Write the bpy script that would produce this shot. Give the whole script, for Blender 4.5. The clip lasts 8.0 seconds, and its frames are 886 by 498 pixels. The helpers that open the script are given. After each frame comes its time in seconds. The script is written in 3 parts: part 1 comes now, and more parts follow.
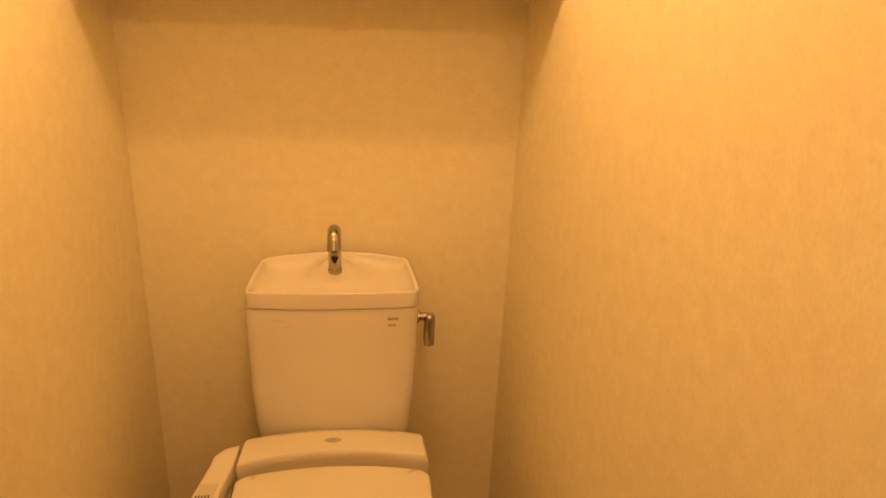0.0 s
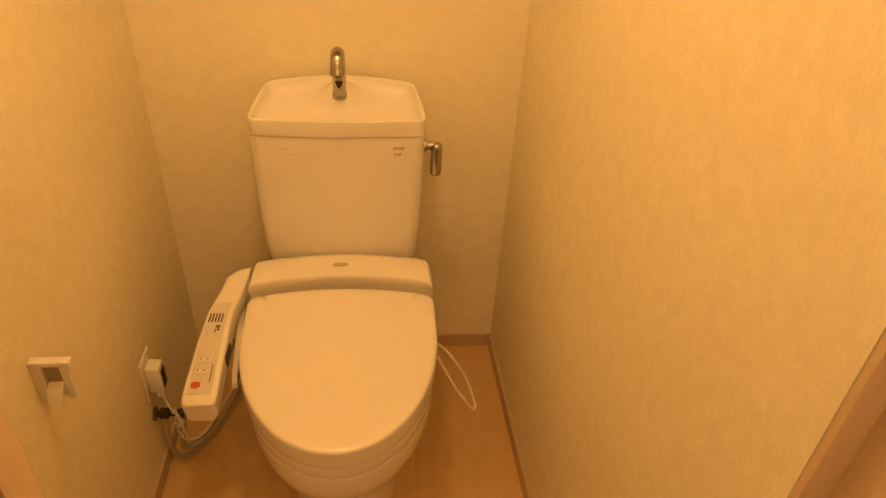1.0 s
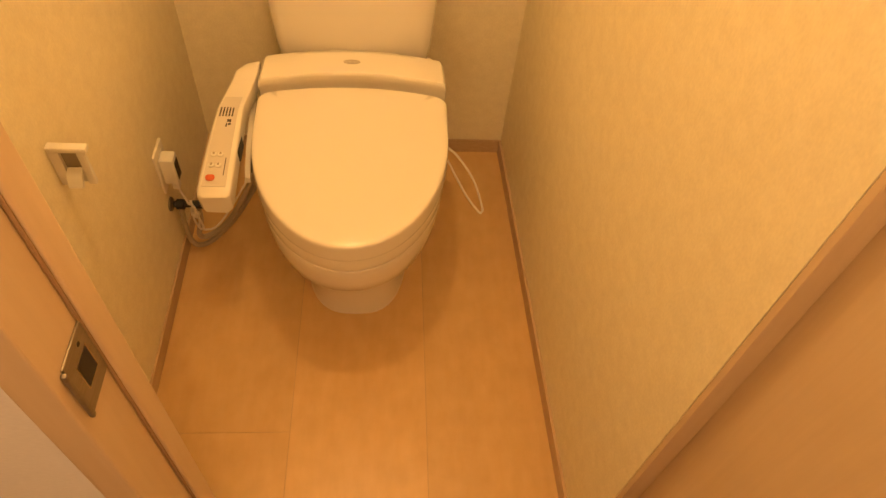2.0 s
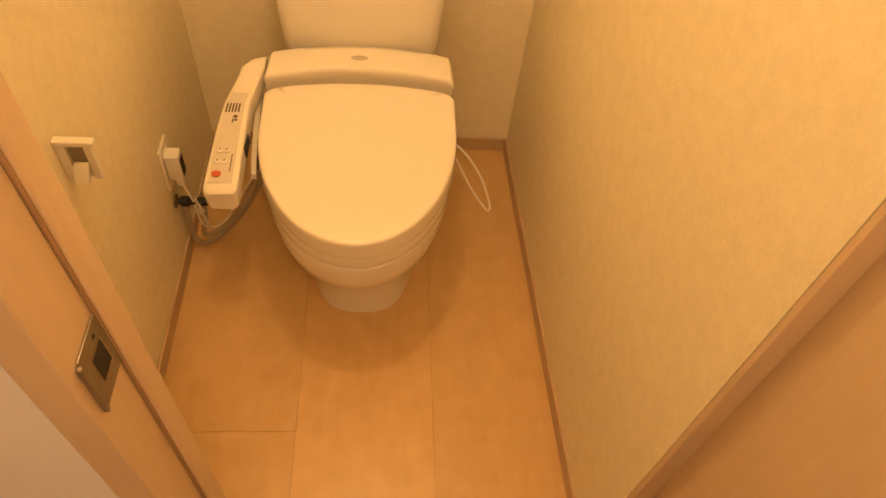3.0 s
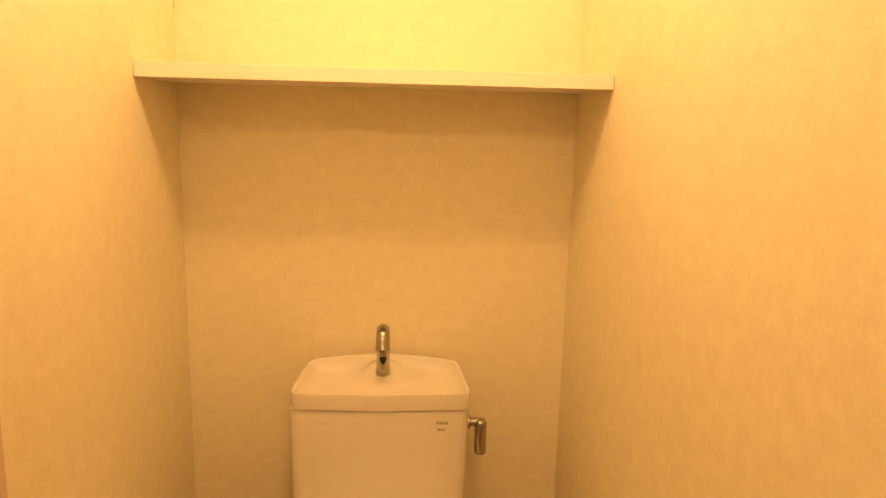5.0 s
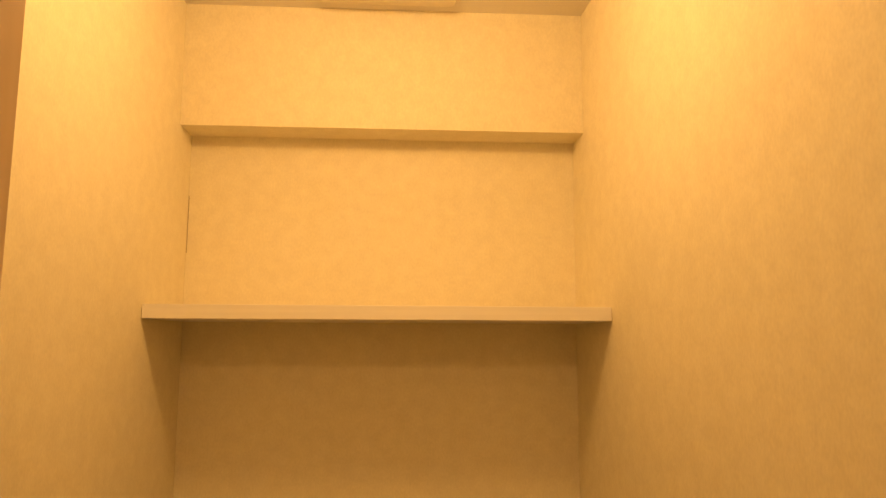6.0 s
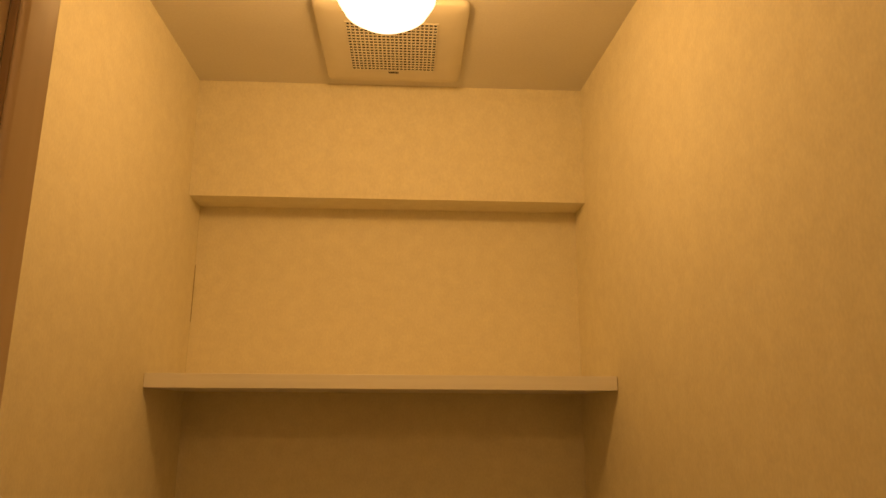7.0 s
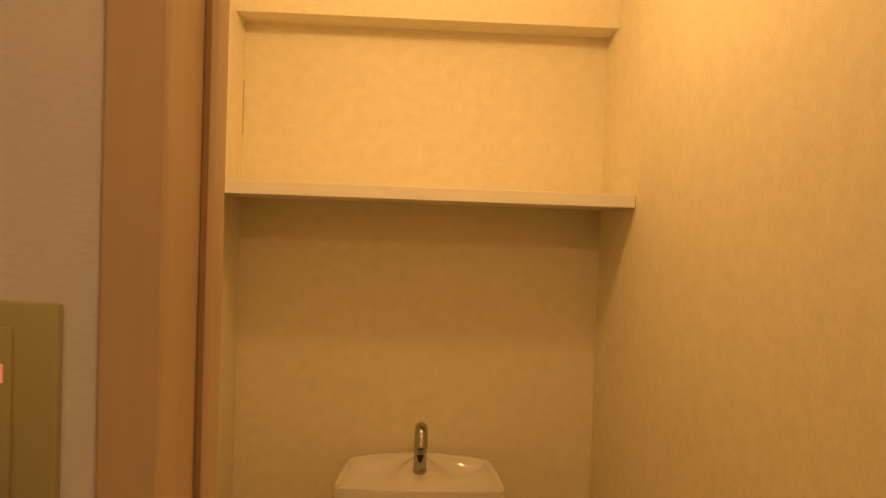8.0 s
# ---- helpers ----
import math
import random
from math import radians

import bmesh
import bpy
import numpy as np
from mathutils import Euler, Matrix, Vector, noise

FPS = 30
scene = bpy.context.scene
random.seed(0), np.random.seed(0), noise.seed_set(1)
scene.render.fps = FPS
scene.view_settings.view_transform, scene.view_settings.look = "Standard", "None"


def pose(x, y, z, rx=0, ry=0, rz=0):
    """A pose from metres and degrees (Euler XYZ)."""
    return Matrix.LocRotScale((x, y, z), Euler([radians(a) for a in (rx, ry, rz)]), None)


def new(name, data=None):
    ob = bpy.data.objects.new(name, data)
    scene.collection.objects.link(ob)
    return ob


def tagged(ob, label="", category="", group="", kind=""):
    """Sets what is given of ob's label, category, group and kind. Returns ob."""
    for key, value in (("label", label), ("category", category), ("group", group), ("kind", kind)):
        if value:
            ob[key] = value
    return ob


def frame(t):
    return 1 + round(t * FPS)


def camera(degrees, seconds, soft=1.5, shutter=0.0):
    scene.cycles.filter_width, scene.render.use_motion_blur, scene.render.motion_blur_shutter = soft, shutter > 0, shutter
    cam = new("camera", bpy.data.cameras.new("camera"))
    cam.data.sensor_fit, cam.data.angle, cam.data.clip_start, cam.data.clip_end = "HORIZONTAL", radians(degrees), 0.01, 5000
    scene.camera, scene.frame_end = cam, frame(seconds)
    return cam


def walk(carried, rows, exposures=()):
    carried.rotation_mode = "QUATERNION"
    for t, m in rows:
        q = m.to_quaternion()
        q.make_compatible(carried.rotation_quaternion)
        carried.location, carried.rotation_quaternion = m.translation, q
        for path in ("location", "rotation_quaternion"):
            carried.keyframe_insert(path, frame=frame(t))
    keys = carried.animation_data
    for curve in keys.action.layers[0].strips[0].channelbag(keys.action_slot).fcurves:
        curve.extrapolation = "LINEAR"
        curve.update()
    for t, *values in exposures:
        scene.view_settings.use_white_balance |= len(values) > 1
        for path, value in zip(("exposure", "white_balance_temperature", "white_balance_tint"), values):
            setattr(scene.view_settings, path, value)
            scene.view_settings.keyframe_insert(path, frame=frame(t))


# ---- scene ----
# ---- camera ----
cam = camera(65.02, 8.0, soft=1.5)
PATH = [
    (0.00, 0.5082, -1.5879, 1.5009, -6.484, -21.035, -2.417),
    (0.50, 0.5316, -1.5400, 1.5286, -4.288, -27.535, -1.972),
    (1.00, 0.5388, -1.5525, 1.5259, -4.488, -36.484, -2.761),
    (1.50, 0.5319, -1.5602, 1.5185, -4.064, -44.341, -4.084),
    (2.00, 0.5295, -1.5613, 1.5230, -2.405, -52.367, -4.106),
    (2.20, 0.5307, -1.5399, 1.5387, -1.853, -55.391, -4.246),
    (3.30, 0.5067, -1.5623, 1.4988, -2.615, -47.941, -4.194),
    (3.50, 0.5145, -1.5571, 1.5056, -2.332, -43.791, -3.744),
    (4.00, 0.4889, -1.5504, 1.4996, -3.991, -33.279, -2.966),
    (4.50, 0.4924, -1.5611, 1.4833, -3.220, -23.785, -1.321),
    (5.00, 0.5015, -1.5744, 1.4329, -2.815, -10.734, -1.450),
    (5.20, 0.4997, -1.5748, 1.4401, -2.846, -6.987, -1.302),
    (6.30, 0.4847, -1.5701, 1.4538, -3.291, 11.312, 0.011),
    (6.50, 0.4867, -1.5717, 1.4578, -3.237, 12.952, 0.034),
    (6.70, 0.4803, -1.5753, 1.4680, -3.400, 14.061, -0.044),
    (7.00, 0.4875, -1.5771, 1.4488, -2.894, 13.290, -0.298),
    (7.30, 0.4625, -1.6124, 1.4183, -3.466, 8.768, -0.805),
    (7.50, 0.4764, -1.6131, 1.4243, -2.423, 5.067, -1.678),
    (8.00, 0.4280, -1.7011, 1.4301, -2.159, -1.541, -2.014),
]
EXPOSURES = [(0.0, -0.15, 6700, 13), (1.0, -0.05, 6550, 12), (1.5, 0.06, 6450, 11), (2.2, 0.39, 5900, 9), (3.5, 0.38, 5700, 9), (4.0, 0.31, 5650, 9), (4.5, 0.25, 5850, 10), (5.0, 0.0, 6200, 12),
             (5.2, -0.1, 6300, 12), (6.3, -1.33, 6700, 9), (7.0, -1.83, 6900, 9), (7.5, -1.84, 7200, 11), (7.8, -1.42, 6700, 11), (8.0, -1.06, 6450, 11)]
walk(cam, [(t, pose(x, y, z, 90 + p, r, yw)) for t, x, y, z, yw, p, r in PATH], EXPOSURES)

# ---- light ----
WARM = (1.0, 0.505, 0.112)
world = bpy.data.worlds.new("world")
scene.world = world
world.use_nodes = True
world.node_tree.nodes["Background"].inputs[0].default_value = (0.02, 0.015, 0.01, 1)
world.node_tree.nodes["Background"].inputs[1].default_value = 0.2


def bulb(name, place, power, radius, colour):
    data = bpy.data.lights.new(name, "POINT")
    data.energy, data.shadow_soft_size, data.color = power, radius, colour
    ob = new(name, data)
    ob.location = place
    return ob


ROOM_LAMP = (0.447, -0.66, 2.07)
HALL_LAMP = (0.64, -1.95, 2.16)
bulb("room_bulb", ROOM_LAMP, 11.2, 0.022, WARM)
bulb("hall_bulb", HALL_LAMP, 17.2, 0.03, (1.0, 0.54, 0.185))

# ---- plan, in metres ----
W = 0.88            # room width
H = 2.19            # room ceiling
JAMB_Y = -1.243     # room face of the doorway wall
HALL_Y = -1.325     # hall face of the doorway wall
OPEN_L = 0.303      # doorway, strike side
SKEW = 0.038        # the east wall opens towards the door
END_E = -1.188      # where the east wall ends
TC = 0.454          # toilet's centre line


# ---- materials ----
def material(name, colour, rough=0.5, metal=0.0, grain=None, spread=0.1, scale=(40, 40, 40), bump=0.0, bump_scale=None,
             coat=0.0, blotch=0.0, blotch_scale=5.0, per_piece=0.0, ior=1.45):
    """A surface with colour varied at two scales, and fine relief."""
    m = bpy.data.materials.new(name)
    m.use_nodes = True
    nt = m.node_tree
    bsdf = nt.nodes["Principled BSDF"]
    bsdf.inputs["Roughness"].default_value = rough
    bsdf.inputs["Metallic"].default_value = metal
    bsdf.inputs["IOR"].default_value = ior
    bsdf.inputs["Coat Weight"].default_value = coat
    bsdf.inputs["Coat Roughness"].default_value = 0.05
    tc = nt.nodes.new("ShaderNodeTexCoord")

    def noise_at(sc, detail=3.0):
        mp = nt.nodes.new("ShaderNodeMapping")
        mp.inputs["Scale"].default_value = sc
        nt.links.new(tc.outputs["Object"], mp.inputs["Vector"])
        n = nt.nodes.new("ShaderNodeTexNoise")
        n.inputs["Scale"].default_value = 1.0
        n.inputs["Detail"].default_value = detail
        nt.links.new(mp.outputs["Vector"], n.inputs["Vector"])
        return n

    def scaled(col, k):
        return (min(1, col[0] * k), min(1, col[1] * k), min(1, col[2] * k), 1)

    fine = noise_at(scale)
    ramp = nt.nodes.new("ShaderNodeValToRGB")
    ramp.color_ramp.elements[0].position, ramp.color_ramp.elements[1].position = 0.3, 0.7
    second = grain if grain else tuple(c * (1 - spread) for c in colour)
    ramp.color_ramp.elements[0].color = (*second, 1)
    ramp.color_ramp.elements[1].color = (*colour, 1)
    nt.links.new(fine.outputs["Fac"], ramp.inputs["Fac"])
    out = ramp.outputs["Color"]
    if blotch:
        big = noise_at((blotch_scale,) * 3, 5.0)
        r2 = nt.nodes.new("ShaderNodeValToRGB")
        r2.color_ramp.elements[0].position, r2.color_ramp.elements[1].position = 0.35, 0.68
        r2.color_ramp.elements[0].color = (1 - blotch, 1 - 1.15 * blotch, 1 - 1.35 * blotch, 1)
        r2.color_ramp.elements[1].color = (1, 1, 1, 1)
        nt.links.new(big.outputs["Fac"], r2.inputs["Fac"])
        mix = nt.nodes.new("ShaderNodeMix")
        mix.data_type, mix.blend_type = "RGBA", "MULTIPLY"
        mix.inputs["Factor"].default_value = 1.0
        nt.links.new(out, mix.inputs[6])
        nt.links.new(r2.outputs["Color"], mix.inputs[7])
        out = mix.outputs[2]
    if per_piece:
        info = nt.nodes.new("ShaderNodeObjectInfo")
        hsv = nt.nodes.new("ShaderNodeHueSaturation")
        mr = nt.nodes.new("ShaderNodeMapRange")
        mr.inputs["To Min"].default_value, mr.inputs["To Max"].default_value = 1 - per_piece, 1 + per_piece
        nt.links.new(info.outputs["Random"], mr.inputs["Value"])
        nt.links.new(mr.outputs["Result"], hsv.inputs["Value"])
        nt.links.new(out, hsv.inputs["Color"])
        out = hsv.outputs["Color"]
    nt.links.new(out, bsdf.inputs["Base Color"])
    if bump:
        b = nt.nodes.new("ShaderNodeBump")
        b.inputs["Strength"].default_value = bump
        b.inputs["Distance"].default_value = 0.001
        rel = noise_at(bump_scale) if bump_scale else fine
        nt.links.new(rel.outputs["Fac"], b.inputs["Height"])
        nt.links.new(b.outputs["Normal"], bsdf.inputs["Normal"])
    return m


def glow(name, colour, strength):
    m = bpy.data.materials.new(name)
    m.use_nodes = True
    bsdf = m.node_tree.nodes["Principled BSDF"]
    bsdf.inputs["Base Color"].default_value = (0.8, 0.8, 0.8, 1)
    bsdf.inputs["Emission Color"].default_value = (*colour, 1)
    bsdf.inputs["Emission Strength"].default_value = strength
    return m


WALLPAPER = material("wallpaper", (0.90, 0.818, 0.585), 0.85, spread=0.075, scale=(260, 260, 150), bump=0.15, blotch=0.055, blotch_scale=34)
CEIL_PAPER = material("ceiling_paper", (0.80, 0.75, 0.65), 0.85, spread=0.05, scale=(200, 200, 200), bump=0.4, blotch=0.03, blotch_scale=7)
HALL_PAPER = material("hall_wallpaper", (0.82, 0.79, 0.82), 0.85, spread=0.06, scale=(120, 120, 420), bump=0.2, blotch=0.03, blotch_scale=9)
SHELF_BOARD = material("shelf_laminate", (0.90, 0.85, 0.74), 0.4, spread=0.04, scale=(6, 180, 180), blotch=0.03)
FLOOR_VINYL = material("floor_vinyl", (0.68, 0.455, 0.205), 0.3, grain=(0.65, 0.42, 0.178), scale=(45, 12, 60), blotch=0.08, blotch_scale=16,
                       bump=0.15, bump_scale=(300, 300, 300), per_piece=0.04)
FLOOR_JOINT = material("floor_joint", (0.46, 0.32, 0.175), 0.7)
WOOD = material("frame_wood", (0.66, 0.505, 0.33), 0.45, grain=(0.63, 0.475, 0.305), scale=(110, 110, 7), blotch=0.05, blotch_scale=6, bump=0.1)
BASE_WOOD = material("baseboard_wood", (0.56, 0.41, 0.25), 0.45, grain=(0.51, 0.36, 0.21), scale=(60, 12, 120), blotch=0.05)
HALL_FLOOR = material("hall_floor_wood", (0.42, 0.26, 0.14), 0.35, grain=(0.34, 0.20, 0.10), scale=(9, 130, 60), blotch=0.08)
PORCELAIN = material("porcelain", (0.82, 0.77, 0.68), 0.06, spread=0.015, scale=(6, 6, 6), coat=0.6, blotch=0.02)
LID_PLASTIC = material("ivory_plastic", (0.82, 0.76, 0.64), 0.10, spread=0.015, scale=(8, 8, 8), coat=0.3, bump=0.02, bump_scale=(160, 160, 160))
PANEL_GREY = material("panel_face", (0.66, 0.60, 0.50), 0.45, spread=0.03, scale=(30, 30, 30))
WHITE_PLASTIC = material("white_plastic", (0.80, 0.76, 0.66), 0.35, spread=0.02, scale=(20, 20, 20))
VENT_PLASTIC = material("vent_plastic", (0.82, 0.755, 0.61), 0.4, spread=0.03, scale=(30, 30, 30), blotch=0.04)
# near-black painting the shade in holes and gaps, and one reflection
DARK = material("painted_shade", (0.03, 0.022, 0.015), 0.8)
RUBBER = material("black_rubber", (0.02, 0.02, 0.02), 0.5)
HOSE = material("grey_hose", (0.42, 0.35, 0.25), 0.45, spread=0.2, scale=(300, 300, 300))
CORD = material("white_cord", (0.72, 0.66, 0.55), 0.5, spread=0.05)
CHROME = material("chrome", (0.46, 0.445, 0.40), 0.12, metal=1.0, spread=0.05, scale=(20, 20, 20))
STEEL = material("brushed_steel", (0.36, 0.32, 0.26), 0.52, metal=1.0, spread=0.15, scale=(40, 40, 400))
PRINT = material("grey_print", (0.10, 0.08, 0.06), 0.6)
FAINT = material("faint_print", (0.70, 0.64, 0.54), 0.3)
SOFT_PRINT = material("worn_print", (0.46, 0.39, 0.28), 0.3, spread=0.35, scale=(160, 160, 160))
WORN_MARK = material("worn_mark", (0.60, 0.53, 0.41), 0.25, spread=0.3, scale=(120, 120, 120))
RED = material("red_button", (0.62, 0.12, 0.03), 0.4, spread=0.05)
SEAM = material("paper_seam", (0.46, 0.34, 0.18), 0.9)
SWITCH = material("hall_switch_plastic", (0.45, 0.42, 0.22), 0.45, spread=0.04, scale=(20, 20, 20))
LAMP_GLASS = glow("lamp_glass", (1.0, 0.74, 0.46), 9.0)
HALL_GLASS = glow("hall_lamp_glass", (1.0, 0.62, 0.32), 1.5)
PILOT = glow("pilot_light", (1.0, 0.06, 0.06), 0.9)


# ---- shapes ----
def part(name, bm, mat, parent=None, label=""):
    bmesh.ops.recalc_face_normals(bm, faces=bm.faces[:])
    me = bpy.data.meshes.new(name)
    bm.to_mesh(me)
    bm.free()
    me.materials.append(mat)
    ob = new(name, me)
    if parent:
        ob.parent = parent
    if label:
        ob["label"] = label
    return ob


def thing(name, label, category, place=(0, 0, 0), group="", kind=""):
    ob = new(name)
    ob.location = place
    return tagged(ob, label, category, group, kind)


def smooth(ob, angle=40):
    ob.data.shade_smooth()
    ob.data.set_sharp_from_angle(angle=radians(angle))
    return ob


def box(x0, y0, z0, x1, y1, z1, bevel=0.0, segments=2):
    bm = bmesh.new()
    bmesh.ops.create_cube(bm, size=1)
    for v in bm.verts:
        v.co = Vector(((x0 + x1) / 2 + v.co.x * (x1 - x0), (y0 + y1) / 2 + v.co.y * (y1 - y0), (z0 + z1) / 2 + v.co.z * (z1 - z0)))
    if bevel:
        bmesh.ops.bevel(bm, geom=bm.edges[:], offset=bevel, segments=segments, affect="EDGES", profile=0.5)
    return bm


def loft(rings, cap0=True, cap1=True, closed=True):
    """Skin between rings of equally many points."""
    bm = bmesh.new()
    rows = [[bm.verts.new(p) for p in ring] for ring in rings]
    n = len(rows[0])
    for a, b in zip(rows, rows[1:]):
        for i in range(n if closed else n - 1):
            bm.faces.new((a[i], a[(i + 1) % n], b[(i + 1) % n], b[i]))
    if cap0:
        bm.faces.new(rows[0])
    if cap1:
        bm.faces.new(rows[-1])
    return bm


def tube(points, radius, sides=10, steps=8, flat=1.0):
    """A round tube along a smooth line through the points."""
    pts = [Vector(p) for p in points]
    path = []
    for i in range(len(pts) - 1):
        p0, p1, p2, p3 = pts[max(i - 1, 0)], pts[i], pts[i + 1], pts[min(i + 2, len(pts) - 1)]
        for k in range(steps):
            u = k / steps
            path.append(0.5 * (2 * p1 + (p2 - p0) * u + (2 * p0 - 5 * p1 + 4 * p2 - p3) * u * u + (3 * p1 - p0 - 3 * p2 + p3) * u ** 3))
    path.append(pts[-1])
    rings = []
    side = None
    for i, p in enumerate(path):
        d = (path[min(i + 1, len(path) - 1)] - path[max(i - 1, 0)]).normalized()
        if side is None:
            side = d.orthogonal().normalized()
        side = (side - d * side.dot(d)).normalized()
        up = d.cross(side)
        rings.append([p + radius * (math.cos(a) * side + flat * math.sin(a) * up) for a in (2 * math.pi * k / sides for k in range(sides))])
    return loft(rings)


def turned(profile, place, axis="z", sides=40):
    """A body of revolution from (radius, height) pairs."""
    rings = []
    for r, h in profile:
        ring = []
        for k in range(sides):
            a = 2 * math.pi * k / sides
            c, s_ = r * math.cos(a), r * math.sin(a)
            p = {"z": (c, s_, h), "x": (h, c, s_), "y": (c, h, s_)}[axis]
            ring.append(Vector(place) + Vector(p))
        rings.append(ring)
    return loft(rings)


def plan_outline(half, front, back, z, n=48, power=2.3, cx=TC, mid=None, rear=12):
    """A rounded D in plan: square behind, bowed to the front."""
    mid = back - 0.42 * (back - front) if mid is None else mid
    ring = []
    for k in range(n):
        a = 2 * math.pi * k / n
        c, s_ = math.cos(a), math.sin(a)
        if s_ <= 0:
            x = half * math.copysign(abs(c) ** (2 / power), c)
            y = mid + (mid - front) * math.copysign(abs(s_) ** (2 / power), s_)
        else:
            x = half * math.copysign(abs(c) ** (2 / rear), c)
            y = mid + (back - mid) * abs(s_) ** (2 / rear)
        ring.append((cx + x, y, z))
    return ring


def setting(name, bm, mat, label, category):
    return tagged(part(name, bm, mat), label, category, kind="structure")


# ---- the room ----
T = 0.12
setting("wall_back", box(-T, 0, -0.05, W + T + 0.06, T, H + 0.1), WALLPAPER, "cream woven-textured wallpaper on the back wall", "wall")
setting("wall_west", box(-T, JAMB_Y, -0.05, 0, 0, H + 0.1), WALLPAPER, "cream woven-textured wallpaper on the side wall with outlet", "wall")
def east(y, proud=0.0):
    """The east wall's face at y, or a line that far in front of it."""
    return W - SKEW * y - proud


def slab(corners, z0, z1):
    """An upright block over a plan outline."""
    return loft([[(x, y, z0) for x, y in corners], [(x, y, z1) for x, y in corners]])


setting("wall_east", slab([(W, 0), (W + T + 0.06, 0), (W + T + 0.06, END_E), (east(END_E), END_E)], -0.05, H + 0.1), WALLPAPER, "plain cream woven-textured wallpaper on the long side wall", "wall")
setting("bulkhead", slab([(0, 0), (W, 0), (east(-0.086), -0.086), (0, -0.086)], 1.914, H), WALLPAPER, "papered bulkhead box under the ceiling above the shelf", "bulkhead")
setting("ceiling", box(-T, JAMB_Y, H, W + T + 0.06, 0, H + 0.1), CEIL_PAPER, "off-white papered ceiling of the small toilet room", "ceiling")

shelf = thing("wall_shelf", "pale laminate board shelf spanning the back wall above the tank", "shelf", (W / 2, -0.12, 1.492))
part("board", slab([(-W / 2 + 0.001, 0.119), (W / 2 - 0.001, 0.119), (W / 2 + 0.0078, -0.122), (-W / 2 + 0.001, -0.122)], 0.0, 0.026), SHELF_BOARD, shelf)
part("edge_band", box(-W / 2 + 0.001, -0.1255, 0.0, W / 2 + 0.0078, -0.1221, 0.027, 0.0006), SHELF_BOARD, shelf)
setting("wallpaper_seam", box(0.0002, -0.0016, 1.645, 0.0014, -0.0002, 1.775), SEAM, "short open seam in the corner of the wallpaper", "seam")

# ---- doorway wall and hall ----
HX0, HX1, HB, HH = -1.3, 1.9, -2.45, 2.4
DOOR_X = 0.9555      # face of the opened door leaf
setting("wall_doorway", box(HX0, HALL_Y, -0.05, 0.2618, JAMB_Y, HH), HALL_PAPER, "off-white papered hall wall beside the doorway", "wall")
setting("wall_doorway_east", box(DOOR_X + 0.0645, HALL_Y, -0.05, HX1, END_E - 0.0002, HH), HALL_PAPER, "off-white papered hall wall past the door hinges", "wall")
setting("wall_over_door", box(0.2622, HALL_Y, 2.0602, DOOR_X + 0.0642, JAMB_Y, HH), HALL_PAPER, "off-white papered hall wall over the doorway", "wall")
setting("wall_hall_far", box(HX0 - T, HB - T, -0.05, HX1 + T, HB, HH), HALL_PAPER, "off-white papered far wall of the hall", "wall")
setting("wall_hall_west", box(HX0 - T, HB, -0.05, HX0, JAMB_Y, HH), HALL_PAPER, "off-white papered end wall of the hall", "wall")
setting("wall_hall_east", box(HX1, HB, -0.05, HX1 + T, JAMB_Y, HH), HALL_PAPER, "off-white papered end wall of the hall", "wall")
setting("hall_ceiling", box(HX0 - T, HB - T, HH, HX1 + T, JAMB_Y, HH + 0.1), CEIL_PAPER, "off-white papered hall ceiling", "ceiling")
setting("hall_floor", box(HX0 - T, HB - T, -0.05, HX1 + T, HALL_Y, 0), HALL_FLOOR, "brown wooden hall floor", "floor")

STOP_Y = -1.2705    # where the stop ends and the rebate begins
frame_ob = thing("door_frame", "light brown wood-grain door frame with a rebate for the door", "door frame", (0, 0, 0), kind="structure")
stop = slab([(0.262, STOP_Y), (OPEN_L, STOP_Y), (OPEN_L - 0.001, JAMB_Y + 0.004), (0.262, JAMB_Y + 0.004)], 0, 2.02)
bmesh.ops.bevel(stop, geom=[e for e in stop.edges if abs(e.verts[0].co.z - e.verts[1].co.z) > 1], offset=0.0035, segments=4, affect="EDGES", profile=0.5)
smooth(part("jamb_stop", stop, WOOD, frame_ob))
part("jamb_rebate", box(0.2622, HALL_Y - 0.006, 0, OPEN_L - 0.007, STOP_Y - 0.0004, 2.02, 0.002), WOOD, frame_ob)
part("gasket", box(OPEN_L - 0.0068, STOP_Y - 0.0020, 0, OPEN_L - 0.003, STOP_Y - 0.0005, 2.015, 0.0006), material("brown_gasket", (0.36, 0.23, 0.12), 0.7), frame_ob, "dark brown rubber gasket")
part("jamb_stop", box(east(END_E, -0.001), END_E - 0.011, 0, DOOR_X + 0.064, END_E - 0.0004, 2.02, 0.001), WOOD, frame_ob)
part("jamb_rebate", box(DOOR_X + 0.0336, -1.306, 0, DOOR_X + 0.0640, END_E - 0.0114, 2.02), WOOD, frame_ob)
part("head", box(OPEN_L - 0.012, HALL_Y - 0.004, 2.0205, DOOR_X + 0.064, END_E - 0.004, 2.06, 0.003), WOOD, frame_ob)

